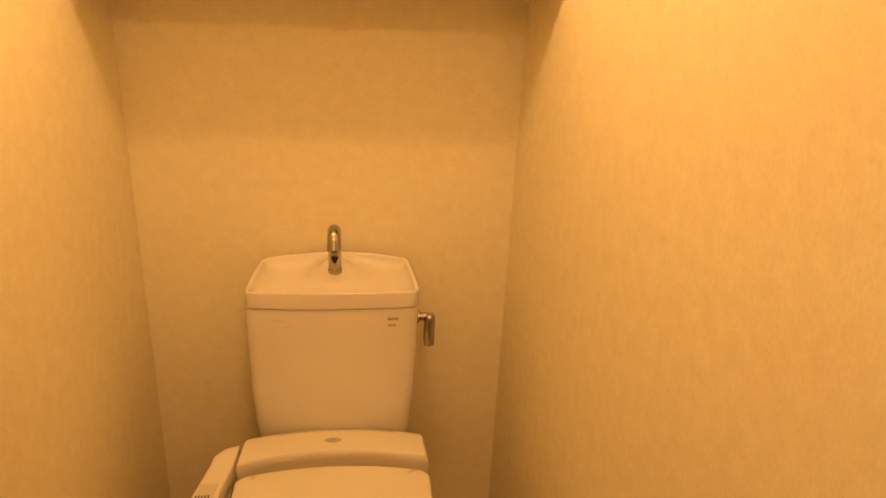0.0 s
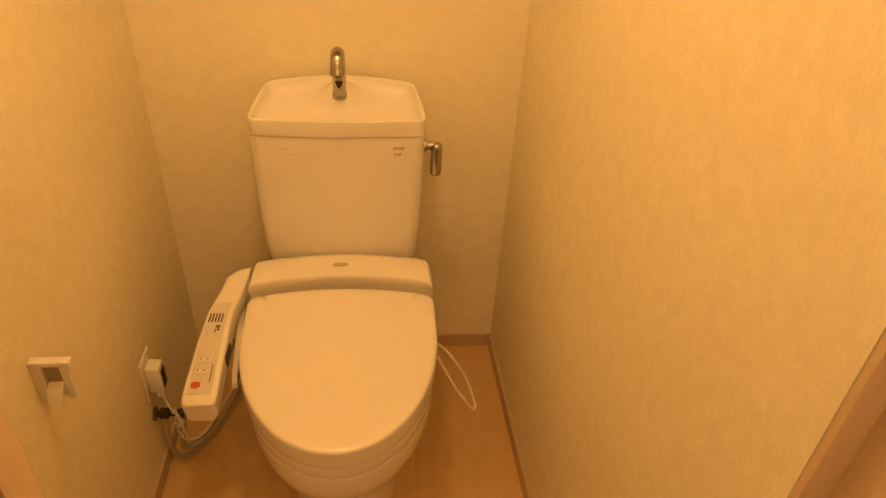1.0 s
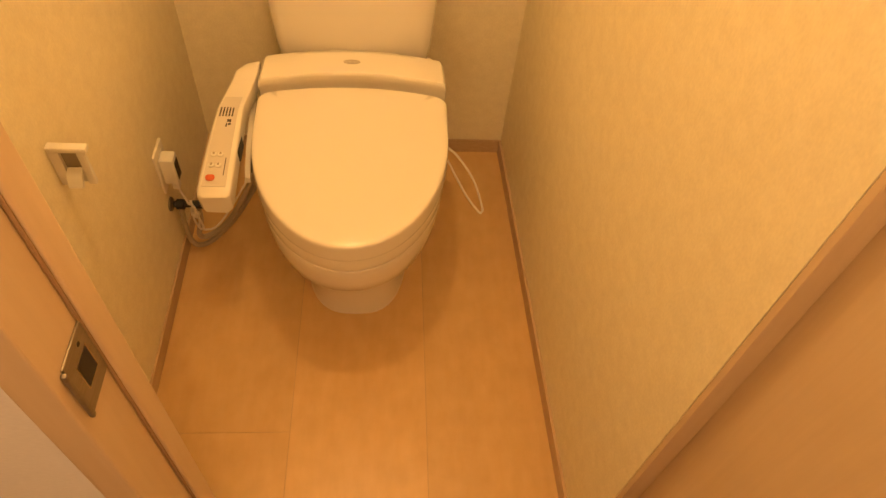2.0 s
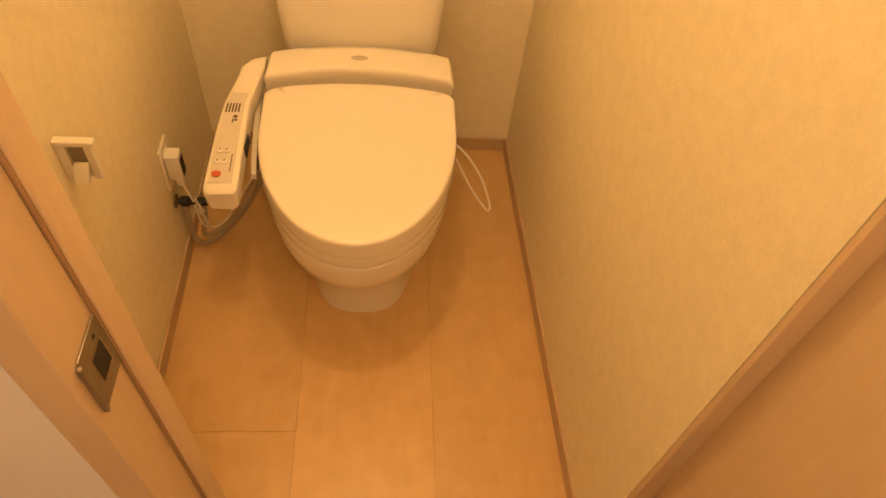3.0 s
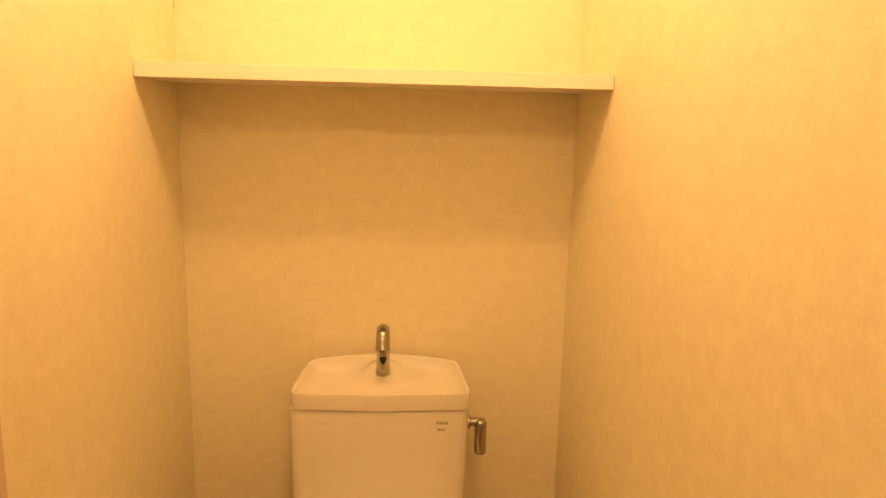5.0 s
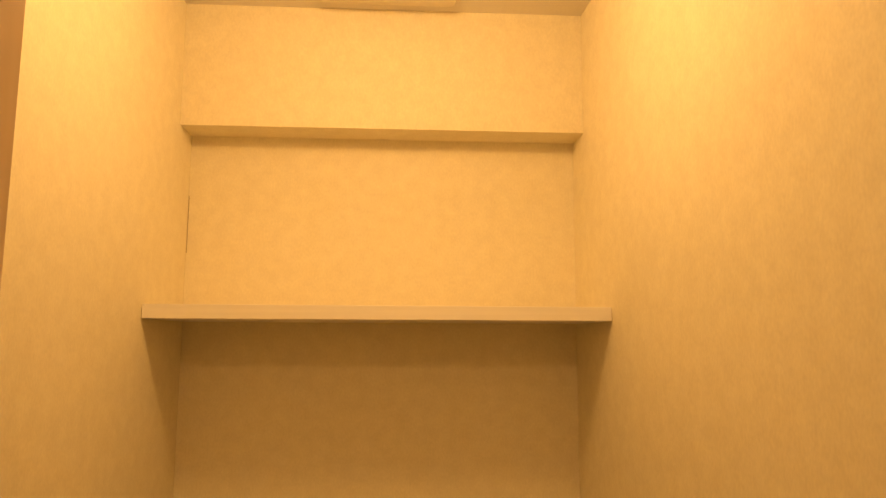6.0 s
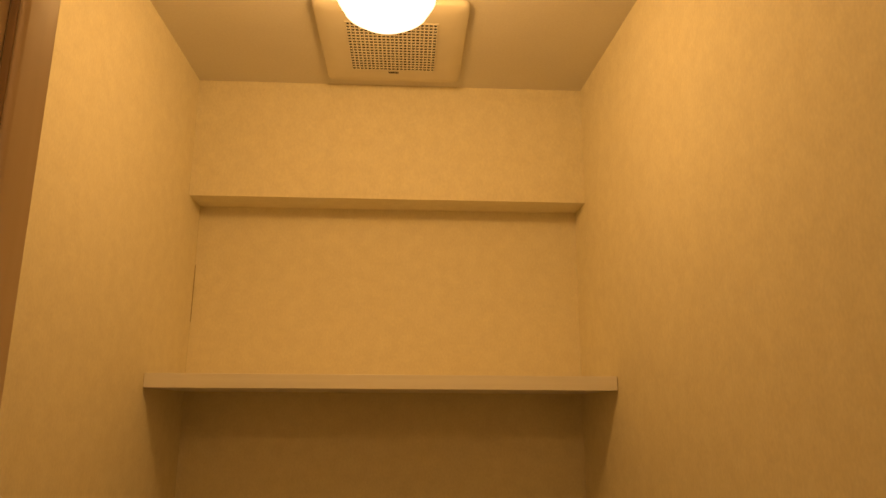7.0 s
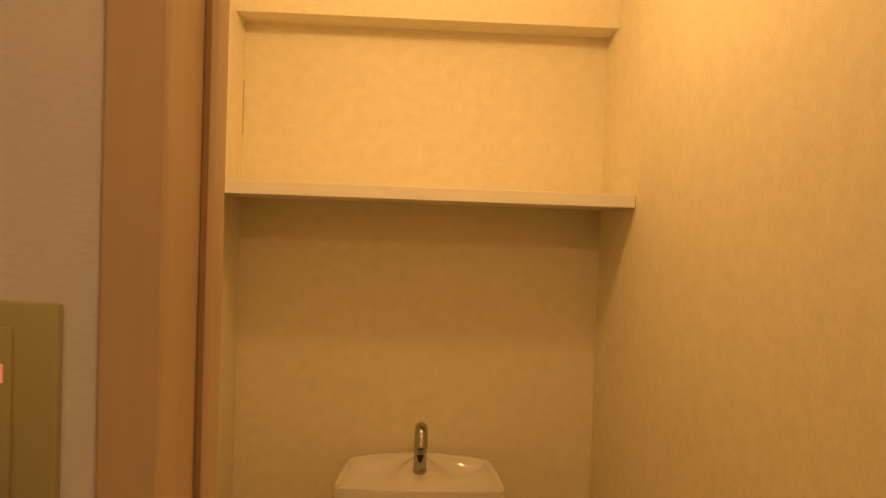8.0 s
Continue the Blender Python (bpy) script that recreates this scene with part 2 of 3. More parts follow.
strike = thing("strike_plate", "brushed steel strike plate with a square latch hole on the jamb", "strike plate", (OPEN_L - 0.007, -1.2932, 1.018))
bm = box(0.0, -0.022, -0.036, 0.0022, 0.022, 0.036, 0.001)
part("plate", bm, STEEL, strike)
part("lip", box(0.0004, -0.027, -0.034, 0.005, -0.0222, 0.034, 0.0015), STEEL, strike)
part("latch_hole", box(0.0020, -0.009, -0.015, 0.0027, 0.011, 0.015), DARK, strike, "dark square latch hole")
part("hole_rim", loft([[(0.0024, y0 * k, z0 * k) for y0, z0 in ((-0.0105, -0.0165), (0.0125, -0.0165), (0.0125, 0.0165), (-0.0105, 0.0165))] for k in (1.0, 0.86)], False, False), CHROME, strike)
part("screw_hole", turned([(0.0022, 0.002), (0.0022, 0.0027), (0.0004, 0.0028)], (0, 0.006, 0.026), "x", 14), DARK, strike, "small dark screw hole")

leaf = thing("door", "light brown wood-grain door leaf standing open into the hall", "door", (DOOR_X, END_E - 0.0108, 0.006))
part("panel", box(0.0, -0.66, 0, 0.033, 0, 2.0, 0.0004, 1), WOOD, leaf)

switch = thing("hall_switch", "beige wall switch plate with a red pilot light", "switch", (0.208, HALL_Y, 1.325))
smooth(part("cover_plate", box(-0.035, -0.007, -0.06, 0.035, 0, 0.06, 0.003), SWITCH, switch))
smooth(part("rocker", box(-0.0125, -0.010, -0.048, 0.0125, -0.0065, 0.048, 0.002), SWITCH, switch))
part("pilot_lamp", box(0.0045, -0.0108, 0.018, 0.0085, -0.0095, 0.028, 0.0006), PILOT, switch, "small glowing red pilot light")

hall_lamp = thing("hall_lamp", "round lit glass ceiling lamp in the hall", "ceiling lamp", (HALL_LAMP[0], HALL_LAMP[1], HH))
smooth(part("canopy", turned([(0.06, 0), (0.06, -0.03), (0.03, -0.05), (0.03, -0.12)], (0, 0, 0)), WHITE_PLASTIC, hall_lamp))
globe = smooth(part("globe", turned([(0.03, -0.12)] + [(0.11 * math.sin(radians(a)), -0.24 + 0.12 * math.cos(radians(a))) for a in range(20, 180, 10)] + [(0.002, -0.36)], (0, 0, 0)), HALL_GLASS, hall_lamp))
globe.visible_shadow = False

# ---- room lamp and vent ----
lamp = thing("ceiling_lamp", "lit white opal glass dome lamp on the ceiling", "ceiling lamp", (ROOM_LAMP[0], ROOM_LAMP[1], H))
smooth(part("canopy", turned([(0.05, 0), (0.05, -0.028), (0.046, -0.034)], (0, 0, 0)), WHITE_PLASTIC, lamp))
glass = smooth(part("globe", turned([(0.045, -0.0342), (0.066, -0.040), (0.075, -0.055), (0.0765, -0.08), (0.0765, -0.125), (0.073, -0.147), (0.062, -0.166), (0.043, -0.179), (0.022, -0.186), (0.002, -0.188)], (0, 0, 0), "z", 64), LAMP_GLASS, lamp))
glass.visible_shadow = False

vent = thing("ventilation_cover", "beige plastic ceiling fan cover with a square grille", "vent", (0.446, -0.288, H))


def round_square(a, b, r, z, n=5):
    ring = []
    for sx, sy, a0 in ((1, 1, 0), (-1, 1, 90), (-1, -1, 180), (1, -1, 270)):
        for k in range(n):
            g = radians(a0 + 90 * k / (n - 1))
            ring.append((sx * (a - r) + r * math.cos(g), sy * (b - r) + r * math.sin(g), z))
    return ring


# thin dark sheet painting the shadow line round the cover's edge
part("fan_box", box(-0.138, -0.147, -0.002, 0.138, 0.147, 0.0), DARK, vent, "dark sheet painting the shade under the cover")
smooth(part("cover", loft([round_square(0.146 - g, 0.155 - g, 0.014 - g * 0.25, z) for g, z in ((0.002, -0.0015), (0.0, -0.003), (0.0, -0.0085), (0.002, -0.0125), (0.007, -0.0152), (0.030, -0.0162), (0.052, -0.0165))]), VENT_PLASTIC, vent), 25)
# dark sheet behind the slats, painting the shade inside the grille holes
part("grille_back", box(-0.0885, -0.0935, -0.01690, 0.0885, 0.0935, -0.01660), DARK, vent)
for i in range(18):
    u = -0.0935 + 0.187 * i / 17
    part("slat", box(-0.090, u - 0.0017, -0.01830, 0.090, u + 0.0017, -0.01700), VENT_PLASTIC, vent)
for i in range(22):
    u = -0.0885 + 0.177 * i / 21
    part("rib", box(u - 0.0014, -0.095, -0.01810, u + 0.0014, 0.095, -0.01695), VENT_PLASTIC, vent)
part("badge", box(-0.011, 0.1025, -0.01810, 0.011, 0.1075, -0.01640, 0.0005), PRINT, vent, "small dark maker's plate")

# ---- toilet ----
toilet = thing("toilet", "white porcelain toilet with hand-wash tank and closed lid", "toilet", (TC, -0.35, 0))
TO = Vector((TC, -0.35, 0))


def at_toilet(bm):
    bmesh.ops.translate(bm, verts=bm.verts[:], vec=-TO)
    return bm


bowl = []
for z, half, front, back, pw in ((0.0, 0.136, -0.602, -0.10, 2.9), (0.010, 0.133, -0.600, -0.10, 2.9), (0.10, 0.130, -0.600, -0.10, 2.8), (0.16, 0.133, -0.611, -0.09, 2.6),
                                 (0.19, 0.139, -0.630, -0.085, 2.5), (0.215, 0.151, -0.654, -0.08, 2.35), (0.24, 0.171, -0.685, -0.07, 2.2), (0.265, 0.187, -0.711, -0.07, 2.1), (0.30, 0.200, -0.735, -0.06, 2.05), (0.335, 0.2055, -0.744, -0.05, 2.0),
                                 (0.365, 0.2070, -0.7475, -0.05, 2.0), (0.378, 0.207, -0.748, -0.04, 2.0), (0.3830, 0.206, -0.747, -0.04, 2.0), (0.3850, 0.202, -0.743, -0.045, 2.0)):
    bowl.append(plan_outline(half, front, back, z, power=pw, mid=-0.30 - 0.14 * min(1.0, z / 0.31)))
smooth(part("bowl", at_toilet(loft(bowl)), PORCELAIN, toilet), 50)

seat = []
for z, g, tilt in ((0.3862, -0.006, 0), (0.3882, -0.0012, 0), (0.392, 0.0, 0), (0.4160, 0.0, 1), (0.4200, -0.002, 1), (0.4215, -0.006, 1)):
    seat.append([(x, y, z + tilt * 0.060 * max(0.0, y + 0.747)) for x, y, z in plan_outline(0.2065 + g, -0.7475 - g, -0.30, z, n=96, power=2.0, mid=-0.45)])
smooth(part("seat", at_toilet(loft(seat)), LID_PLASTIC, toilet), 40)

# the closed lid: crowned, and falling to the front
def lid_outline(half, front, back=-0.317, mid=-0.45, r=0.016):
    """A half ellipse in front, straight sides, and a rear edge with small corners, from evenly set points."""
    line = [(half * math.cos(a), mid + (mid - front) * math.sin(a)) for a in (math.pi * (1 + k / 80) for k in range(81))]
    line += [(half, mid + (back - r - mid) * k / 6) for k in range(1, 6)]
    line += [(half - r + r * math.cos(a), back - r + r * math.sin(a)) for a in (math.pi / 2 * k / 6 for k in range(7))]
    line += [((half - r) * (1 - k / 16), back) for k in range(1, 32)]
    line += [(-half + r + r * math.cos(a), back - r + r * math.sin(a)) for a in (math.pi / 2 * (1 + k / 6) for k in range(7))]
    return line + [(-half, back - r + (mid - back + r) * k / 6) for k in range(1, 6)]


def lid_ring(half, front, dz, k=1.0):
    """One level of the lid; k shrinks it about its middle."""
    ring = []
    for dx, y in lid_outline(half, front):
        x = TC + dx
        y -= 0.026 * (dx / 0.207) ** 2 * max(0.0, min(1.0, (y + 0.45) / 0.115))
        x, y = TC + (x - TC) * k, -0.52 + (y + 0.52) * k
        ring.append((x, y, 0.467 + 0.060 * max(0.0, y + 0.747) + dz))
    return ring


levels = [lid_ring(*p) for p in ((0.203, -0.744, -0.0440), (0.2085, -0.7490, -0.0436), (0.2100, -0.7505, -0.0415), (0.2101, -0.7506, -0.0360), (0.2092, -0.7497, -0.0110), (0.2086, -0.7491, -0.0045), (0.2078, -0.7483, -0.0018),
                                 (0.2062, -0.7467, 0.0000), (0.2035, -0.7440, 0.0013), (0.200, -0.7405, 0.0021), (0.194, -0.7345, 0.0028))]
levels += [lid_ring(0.194, -0.7345, dz, k) for k, dz in ((0.90, 0.0035), (0.75, 0.0042), (0.5, 0.0048), (0.25, 0.0051), (0.06, 0.0052))]
smooth(part("lid", at_toilet(loft(levels)), LID_PLASTIC, toilet), 55)

# the unit behind the lid
unit = []
for y, z0, z1, half in ((-0.214, 0.40, 0.500, 0.192), (-0.217, 0.396, 0.518, 0.198), (-0.224, 0.394, 0.527, 0.202), (-0.24, 0.394, 0.531, 0.204), (-0.30, 0.394, 0.532, 0.206), (-0.3075, 0.394, 0.531, 0.206),
                        (-0.3095, 0.394, 0.5280, 0.206), (-0.3100, 0.394, 0.5235, 0.206), (-0.3040, 0.394, 0.508, 0.206), (-0.3020, 0.394, 0.486, 0.206), (-0.3040, 0.394, 0.468, 0.206), (-0.336, 0.394, 0.455, 0.205)):
    ring = []
    for k in range(25):
        u = math.sin(math.pi / 2 * (k / 24 * 2 - 1))
        x = half * u
        edge = max(0.0, (abs(u) - 0.965) / 0.035)
        bow = -0.028 * (u * u)
        ring.append((TC + x, y + bow, z1 - 0.013 * edge ** 3 - 0.003 * u * u))
    for u in (1, 0, -1):
        ring.append((TC + half * u, y - (0.028 if u else 0), z0))
    unit.append(ring)
smooth(part("washlet_unit", at_toilet(loft(unit)), LID_PLASTIC, toilet), 40)
smooth(part("unit_mark", at_toilet(loft([[(TC - 0.004 + a * math.cos(g), -0.272 + 0.42 * a * math.sin(g), z) for g in (k * math.pi / 14 for k in range(28))] for a, z in ((0.0185, 0.5295), (0.0185, 0.5325), (0.0170, 0.5330))])), WORN_MARK, toilet, "worn grey maker's mark"))

# control arm
arm_line = [(0.2425, -0.262, 0.518, 0.003), (0.229, -0.279, 0.5245, 0.0165), (0.2195, -0.303, 0.5235, 0.0255), (0.2145, -0.325, 0.516, 0.0250), (0.1945, -0.39, 0.499, 0.0275),
            (0.186, -0.46, 0.476, 0.0315), (0.180, -0.53, 0.453, 0.0340), (0.176, -0.576, 0.437, 0.0355), (0.176, -0.587, 0.4325, 0.0335), (0.176, -0.592, 0.428, 0.027)]
rings = []
for x, y, z, w in arm_line:
    r = min(0.008, 0.6 * w)
    left = [(x - w + r * (1 - math.cos(g)), y, z - 0.0005 - r * (1 - math.sin(g))) for g in (radians(a) for a in (90, 60, 30, 0))]
    right = [(x + w - 0.6 * r * (1 - math.cos(g)), y, z - 0.6 * r * (1 - math.sin(g))) for g in (radians(a) for a in (0, 30, 60, 90))]
    rings.append(left + [(x - w + 0.002, y, z - 0.040), (x - w + 0.006, y, z - 0.046), (x + w * 0.7, y, z - 0.048), (x + w, y, z - 0.042)] + right)
arm = smooth(part("control_arm", at_toilet(loft(rings)), LID_PLASTIC, toilet), 38)


def on_arm(u, side, lift):
    """A place on the arm's top: u along it, side across it from -1 to 1."""
    i = min(int(u * (len(arm_line) - 1)), len(arm_line) - 2)
    k = u * (len(arm_line) - 1) - i
    a, b = arm_line[i], arm_line[i + 1]
    x, y, z, w = (a[j] + (b[j] - a[j]) * k for j in range(4))
    return Vector((x + side * w * 0.9, y, z + lift)) - TO


def arm_patch(u0, u1, s0, s1, low, high, n=6):
    bm = bmesh.new()
    rows = []
    for j in range(n + 1):
        u = u0 + (u1 - u0) * j / n
        rows.append([bm.verts.new(on_arm(u, s0, low)), bm.verts.new(on_arm(u, s0, high)), bm.verts.new(on_arm(u, s1, high)), bm.verts.new(on_arm(u, s1, low))])
    for a, b in zip(rows, rows[1:]):
        for q in range(3):
            bm.faces.new((a[q], a[q + 1], b[q + 1], b[q]))
    bm.faces.new(rows[0])
    bm.faces.new(rows[-1])
    return bm


part("panel_face", arm_patch(0.41, 0.768, -0.80, 0.72, -0.0005, 0.0012, 8), PANEL_GREY, arm, "greyish beige control panel sticker")
for k in range(5):
    s_ = -0.66 + k * 0.25
    part("indicator", arm_patch(0.455, 0.487, s_ - 0.06, s_ + 0.06, 0.0010, 0.0020, 3), PRINT, arm)
part("lettering", arm_patch(0.498, 0.507, 0.02, 0.34, 0.0010, 0.0018, 2), PRINT, arm)
part("lettering", arm_patch(0.511, 0.525, -0.02, 0.08, 0.0010, 0.0018, 2), PRINT, arm)
part("lettering", arm_patch(0.511, 0.518, 0.14, 0.36, 0.0010, 0.0018, 2), PRINT, arm)
for u, s_ in ((0.6222, -0.42), (0.6222, 0.05), (0.6596, -0.45), (0.6596, 0.02)):
    smooth(part("button", turned([(0.0062, 0.0), (0.0062, 0.0020), (0.0052, 0.0026), (0.0004, 0.0027)], on_arm(u, s_, 0.0), "z", 18), WHITE_PLASTIC, arm))
    smooth(part("button_ring", turned([(0.0074, 0.0), (0.0074, 0.0015), (0.0062, 0.0016)], on_arm(u, s_, 0.0), "z", 18), FAINT, arm))
    part("button_mark", arm_patch(u - 0.005, u + 0.005, s_ - 0.07, s_ + 0.07, 0.002, 0.0032, 2), SOFT_PRINT, arm)
part("lettering", arm_patch(0.6356, 0.7111, 0.44, 0.50, 0.0010, 0.0018, 4), PRINT, arm)
smooth(part("stop_button", turned([(0.0095, 0.0), (0.0095, 0.0026), (0.008, 0.0034), (0.0005, 0.0035)], on_arm(0.7218, -0.36, 0.0), "z", 24), RED, arm, "round red stop button"))
bracket = part("arm_bracket", at_toilet(loft([[(0.219 + w_, y_, z_) for w_, z_ in ((0, 0.375), (0.014, 0.375), (0.014, zt), (0.004, zt + 0.004))] for y_, zt in ((-0.30, 0.455), (-0.38, 0.440), (-0.44, 0.424), (-0.485, 0.402), (-0.50, 0.388))])), LID_PLASTIC, toilet)
part("slit", at_toilet(tube([(0.2332, -0.40, 0.424), (0.2333, -0.43, 0.416), (0.2333, -0.46, 0.402), (0.2332, -0.48, 0.386)], 0.0022, 6, 5)), RUBBER, bracket, "dark curved slit")
part("sensor_window", at_toilet(box(0.2150, -0.490, 0.430, 0.2190, -0.442, 0.459, 0.0008)), RUBBER, arm, "black infrared sensor window")

# tank
tank = []
for z, half, front, r in ((0.43, 0.158, -0.190, 0.02), (0.46, 0.167, -0.196, 0.022), (0.52, 0.176, -0.204, 0.024), (0.62, 0.183, -0.208, 0.025), (0.75, 0.186, -0.211, 0.025), (0.822, 0.1865, -0.212, 0.025), (0.828, 0.186, -0.2115, 0.024), (0.8305, 0.183, -0.2085, 0.022)):
    ring = []
    for sx, sy, a0 in ((1, 1, 0), (-1, 1, 90), (-1, -1, 180), (1, -1, 270)):
        cx = TC - 0.003 + sx * (half + 0.003 - r)
        cy = (-0.012 - r) if sy > 0 else (front + r)
        for k in range(6):
            a = radians(a0 + k * 18)
            px_, py_ = cx + r * math.cos(a), cy + r * math.sin(a)
            bow = 0.010 * (1 - ((px_ - TC) / half) ** 2) if sy < 0 else 0
            ring.append((px_, py_ - bow, z))
        if (sx, sy) == (-1, -1):
            x0, x1 = ring[-1][0], TC - 0.003 + half + 0.003 - r
            for q in range(1, 12):
                px_ = x0 + (x1 - x0) * q / 12
                ring.append((px_, front - 0.010 * (1 - ((px_ - TC) / half) ** 2), z))
    tank.append(ring)
smooth(part("tank", at_toilet(loft(tank)), PORCELAIN, toilet), 50)

# basin lid on the tank: a shallow hand-wash bowl
def basin_ring(k, dip, bottom=None, corner=7, side=18):
    """One level of the basin, shrunk by k: from its skirt over the rim down to its floor."""
    ru, rv = 0.085, 0.20
    line = []
    for sx, sy, a0 in ((1, 1, 0), (-1, 1, 90), (-1, -1, 180), (1, -1, 270)):
        for q in range(corner):
            g = radians(a0 + 90 * q / (corner - 1))
            line.append((sx * (1 - ru) + ru * math.cos(g), sy * (1 - rv) + rv * math.sin(g)))
        nx, ny, n0 = ((-1, 1, 90), (-1, -1, 180), (1, -1, 270), (1, 1, 0))[(a0 // 90) % 4]
        end = (nx * (1 - ru) + ru * math.cos(radians(n0)), ny * (1 - rv) + rv * math.sin(radians(n0)))
        for q in range(1, side):
            line.append((line[-q][0] + (end[0] - line[-q][0]) * q / side, line[-q][1] + (end[1] - line[-q][1]) * q / side))
    ring = []
    for u, w in line:
        u, w = u * k, w * k
        v = (w + 1) / 2
        half = 0.1875 - 0.016 * v ** 1.5
        y_front, y_back = -0.216 - 0.010 * (1 - u * u), -0.018 - 0.012 * u * u
        x, y = u * half, y_front + (y_back - y_front) * v
        rim = 0.8715 + 0.0145 * v * (1 - 0.8 * u * u)
        boss = 0.047 * math.exp(-((x / 0.046) ** 2 + ((y + 0.066) / 0.040) ** 2))
        ring.append((TC + x, y, bottom if bottom else rim - dip + min(boss, dip)))
    return ring


basin = [basin_ring(0.985, 0, 0.8335), basin_ring(0.996, 0, 0.8340), basin_ring(0.9985, 0, 0.8360)]
basin += [basin_ring(k, d) for k, d in ((1.0, 0.0065), (0.9985, 0.0030), (0.993, 0.0007), (0.984, 0.0), (0.966, 0.0003), (0.954, 0.0022), (0.943, 0.0068), (0.925, 0.0135), (0.895, 0.0205), (0.84, 0.0275), (0.76, 0.0325),
                                       (0.66, 0.0360), (0.55, 0.0385), (0.44, 0.0400), (0.34, 0.0410), (0.25, 0.0415), (0.17, 0.0415), (0.10, 0.0415), (0.04, 0.0415))]
smooth(part("basin_lid", at_toilet(loft(basin)), PORCELAIN, toilet), 60)
mark = part("tank_mark", at_toilet(box(0.5705, -0.2180, 0.8020, 0.5950, -0.2150, 0.8022)), PORCELAIN, toilet, "small grey maker's mark")
for k in range(4):
    part("mark_bar", at_toilet(box(0.571 + 0.0062 * k, -0.2182, 0.8025, 0.5756 + 0.0062 * k, -0.2150, 0.8085)), SOFT_PRINT, mark)
for k in range(2):
    part("mark_bar", at_toilet(box(0.573 + 0.0085 * k, -0.2182, 0.7880, 0.5800 + 0.0085 * k, -0.2150, 0.7925)), SOFT_PRINT, mark)

faded = part("faded_mark", at_toilet(box(0.324, -0.2190, 0.8020, 0.357, -0.2160, 0.8045)), FAINT, toilet, "faded printed line")
part("faded_bar", at_toilet(box(0.346, -0.2196, 0.7885, 0.359, -0.2160, 0.7905)), FAINT, faded)

spout = tube([(TC, -0.088, 0.862), (TC, -0.088, 0.90), (TC, -0.089, 0.935), (TC, -0.095, 0.962), (TC, -0.112, 0.972), (TC, -0.128, 0.962), (TC, -0.136, 0.944)], 0.0148, 20, 8)
faucet = smooth(part("faucet", at_toilet(spout), CHROME, toilet, "chrome hand-wash spout"), 50)
smooth(part("spout_base", at_toilet(turned([(0.0165, 0.864), (0.0165, 0.872), (0.0150, 0.875)], (TC, -0.088, 0), "z", 24)), CHROME, faucet))
mouth = turned([(0.0150, 0.006), (0.0156, 0.0), (0.0150, -0.006), (0.0115, -0.007), (0.0110, -0.002), (0.0004, -0.002)], (0, 0, 0), "z", 24)
bmesh.ops.transform(mouth, matrix=pose(TC, -0.1375, 0.9395, -24), verts=mouth.verts[:])
smooth(part("spout_mouth", at_toilet(mouth), CHROME, faucet, "chrome aerator ring with a dark mouth"))
well = turned([(0.0108, 0.0), (0.0108, -0.0015), (0.0004, -0.0016)], (0, 0, 0), "z", 20)
bmesh.ops.transform(well, matrix=pose(TC, -0.1387, 0.9368, -24) , verts=well.verts[:])
smooth(part("mouth_hole", at_toilet(well), DARK, faucet, "dark spout opening"))
# solid dark lens painting the shaded gap at the spout's lip
slot = turned([(0.0004, -0.0022), (0.0070, -0.0018), (0.0098, 0.0), (0.0070, 0.0018), (0.0004, 0.0022)], (0, 0, 0), "z", 20)
bmesh.ops.transform(slot, matrix=pose(TC, -0.1445, 0.9360, -24), verts=slot.verts[:])
smooth(part("spout_slot", at_toilet(slot), DARK, faucet, "dark lens painting the shade at the spout mouth"))
# dark wedge painting the V-shaped reflection on the chrome stem
part("stem_outlet", at_toilet(loft([[(TC + 0.0085 * c, y, 0.899 + z) for c, z in ((-1, 0.007), (-0.6, 0.0085), (0.6, 0.0085), (1, 0.007), (0.45, -0.006), (0, -0.009), (-0.45, -0.006))] for y in (-0.095, -0.1032)])), DARK, faucet, "dark reflection painted on the stem")
lever = smooth(part("flush_handle", at_toilet(box(0.657, -0.176, 0.708, 0.6825, -0.150, 0.790, 0.0095, 5)), CHROME, toilet, "chrome flush lever"), 50)
smooth(part("pivot", at_toilet(turned([(0.016, 0.634), (0.016, 0.645), (0.010, 0.648), (0.010, 0.664)], (0, -0.160, 0.782), "x", 24)), CHROME, lever))

lanyard = tube([(0.644, -0.39, 0.388), (0.664, -0.393, 0.395), (0.696, -0.408, 0.376), (0.736, -0.436, 0.326), (0.760, -0.466, 0.268), (0.7595, -0.473, 0.256), (0.752, -0.473, 0.258), (0.722, -0.456, 0.292), (0.690, -0.437, 0.345), (0.668, -0.430, 0.386), (0.644, -0.43, 0.388)], 0.0027, 8, 8)
smooth(part("pull_cord", at_toilet(lanyard), CORD, toilet, "thin white hanging loop of cord"))

# ---- things on the side wall ----
outlet = thing("wall_outlet", "white wall outlet plate low on the papered wall", "outlet", (0.0, -0.385, 0.302))
smooth(part("cover_plate", box(0.0, -0.035, -0.06, 0.007, 0.035, 0.06, 0.003), VENT_PLASTIC, outlet))
part("socket_face", box(0.0075, -0.014, -0.04, 0.0095, 0.014, 0.045, 0.001), WHITE_PLASTIC, outlet)
plug = thing("power_plug", "white earth-leakage plug with its cord bundled below", "plug", (0.0095, -0.397, 0.312))
smooth(part("plug_body", box(0.0, -0.018, -0.040, 0.033, 0.018, 0.036, 0.004), WHITE_PLASTIC, plug))
part("plug_side", box(0.0331, -0.012, -0.03, 0.0339, 0.012, 0.024, 0.0003), RUBBER, plug, "dark side face")
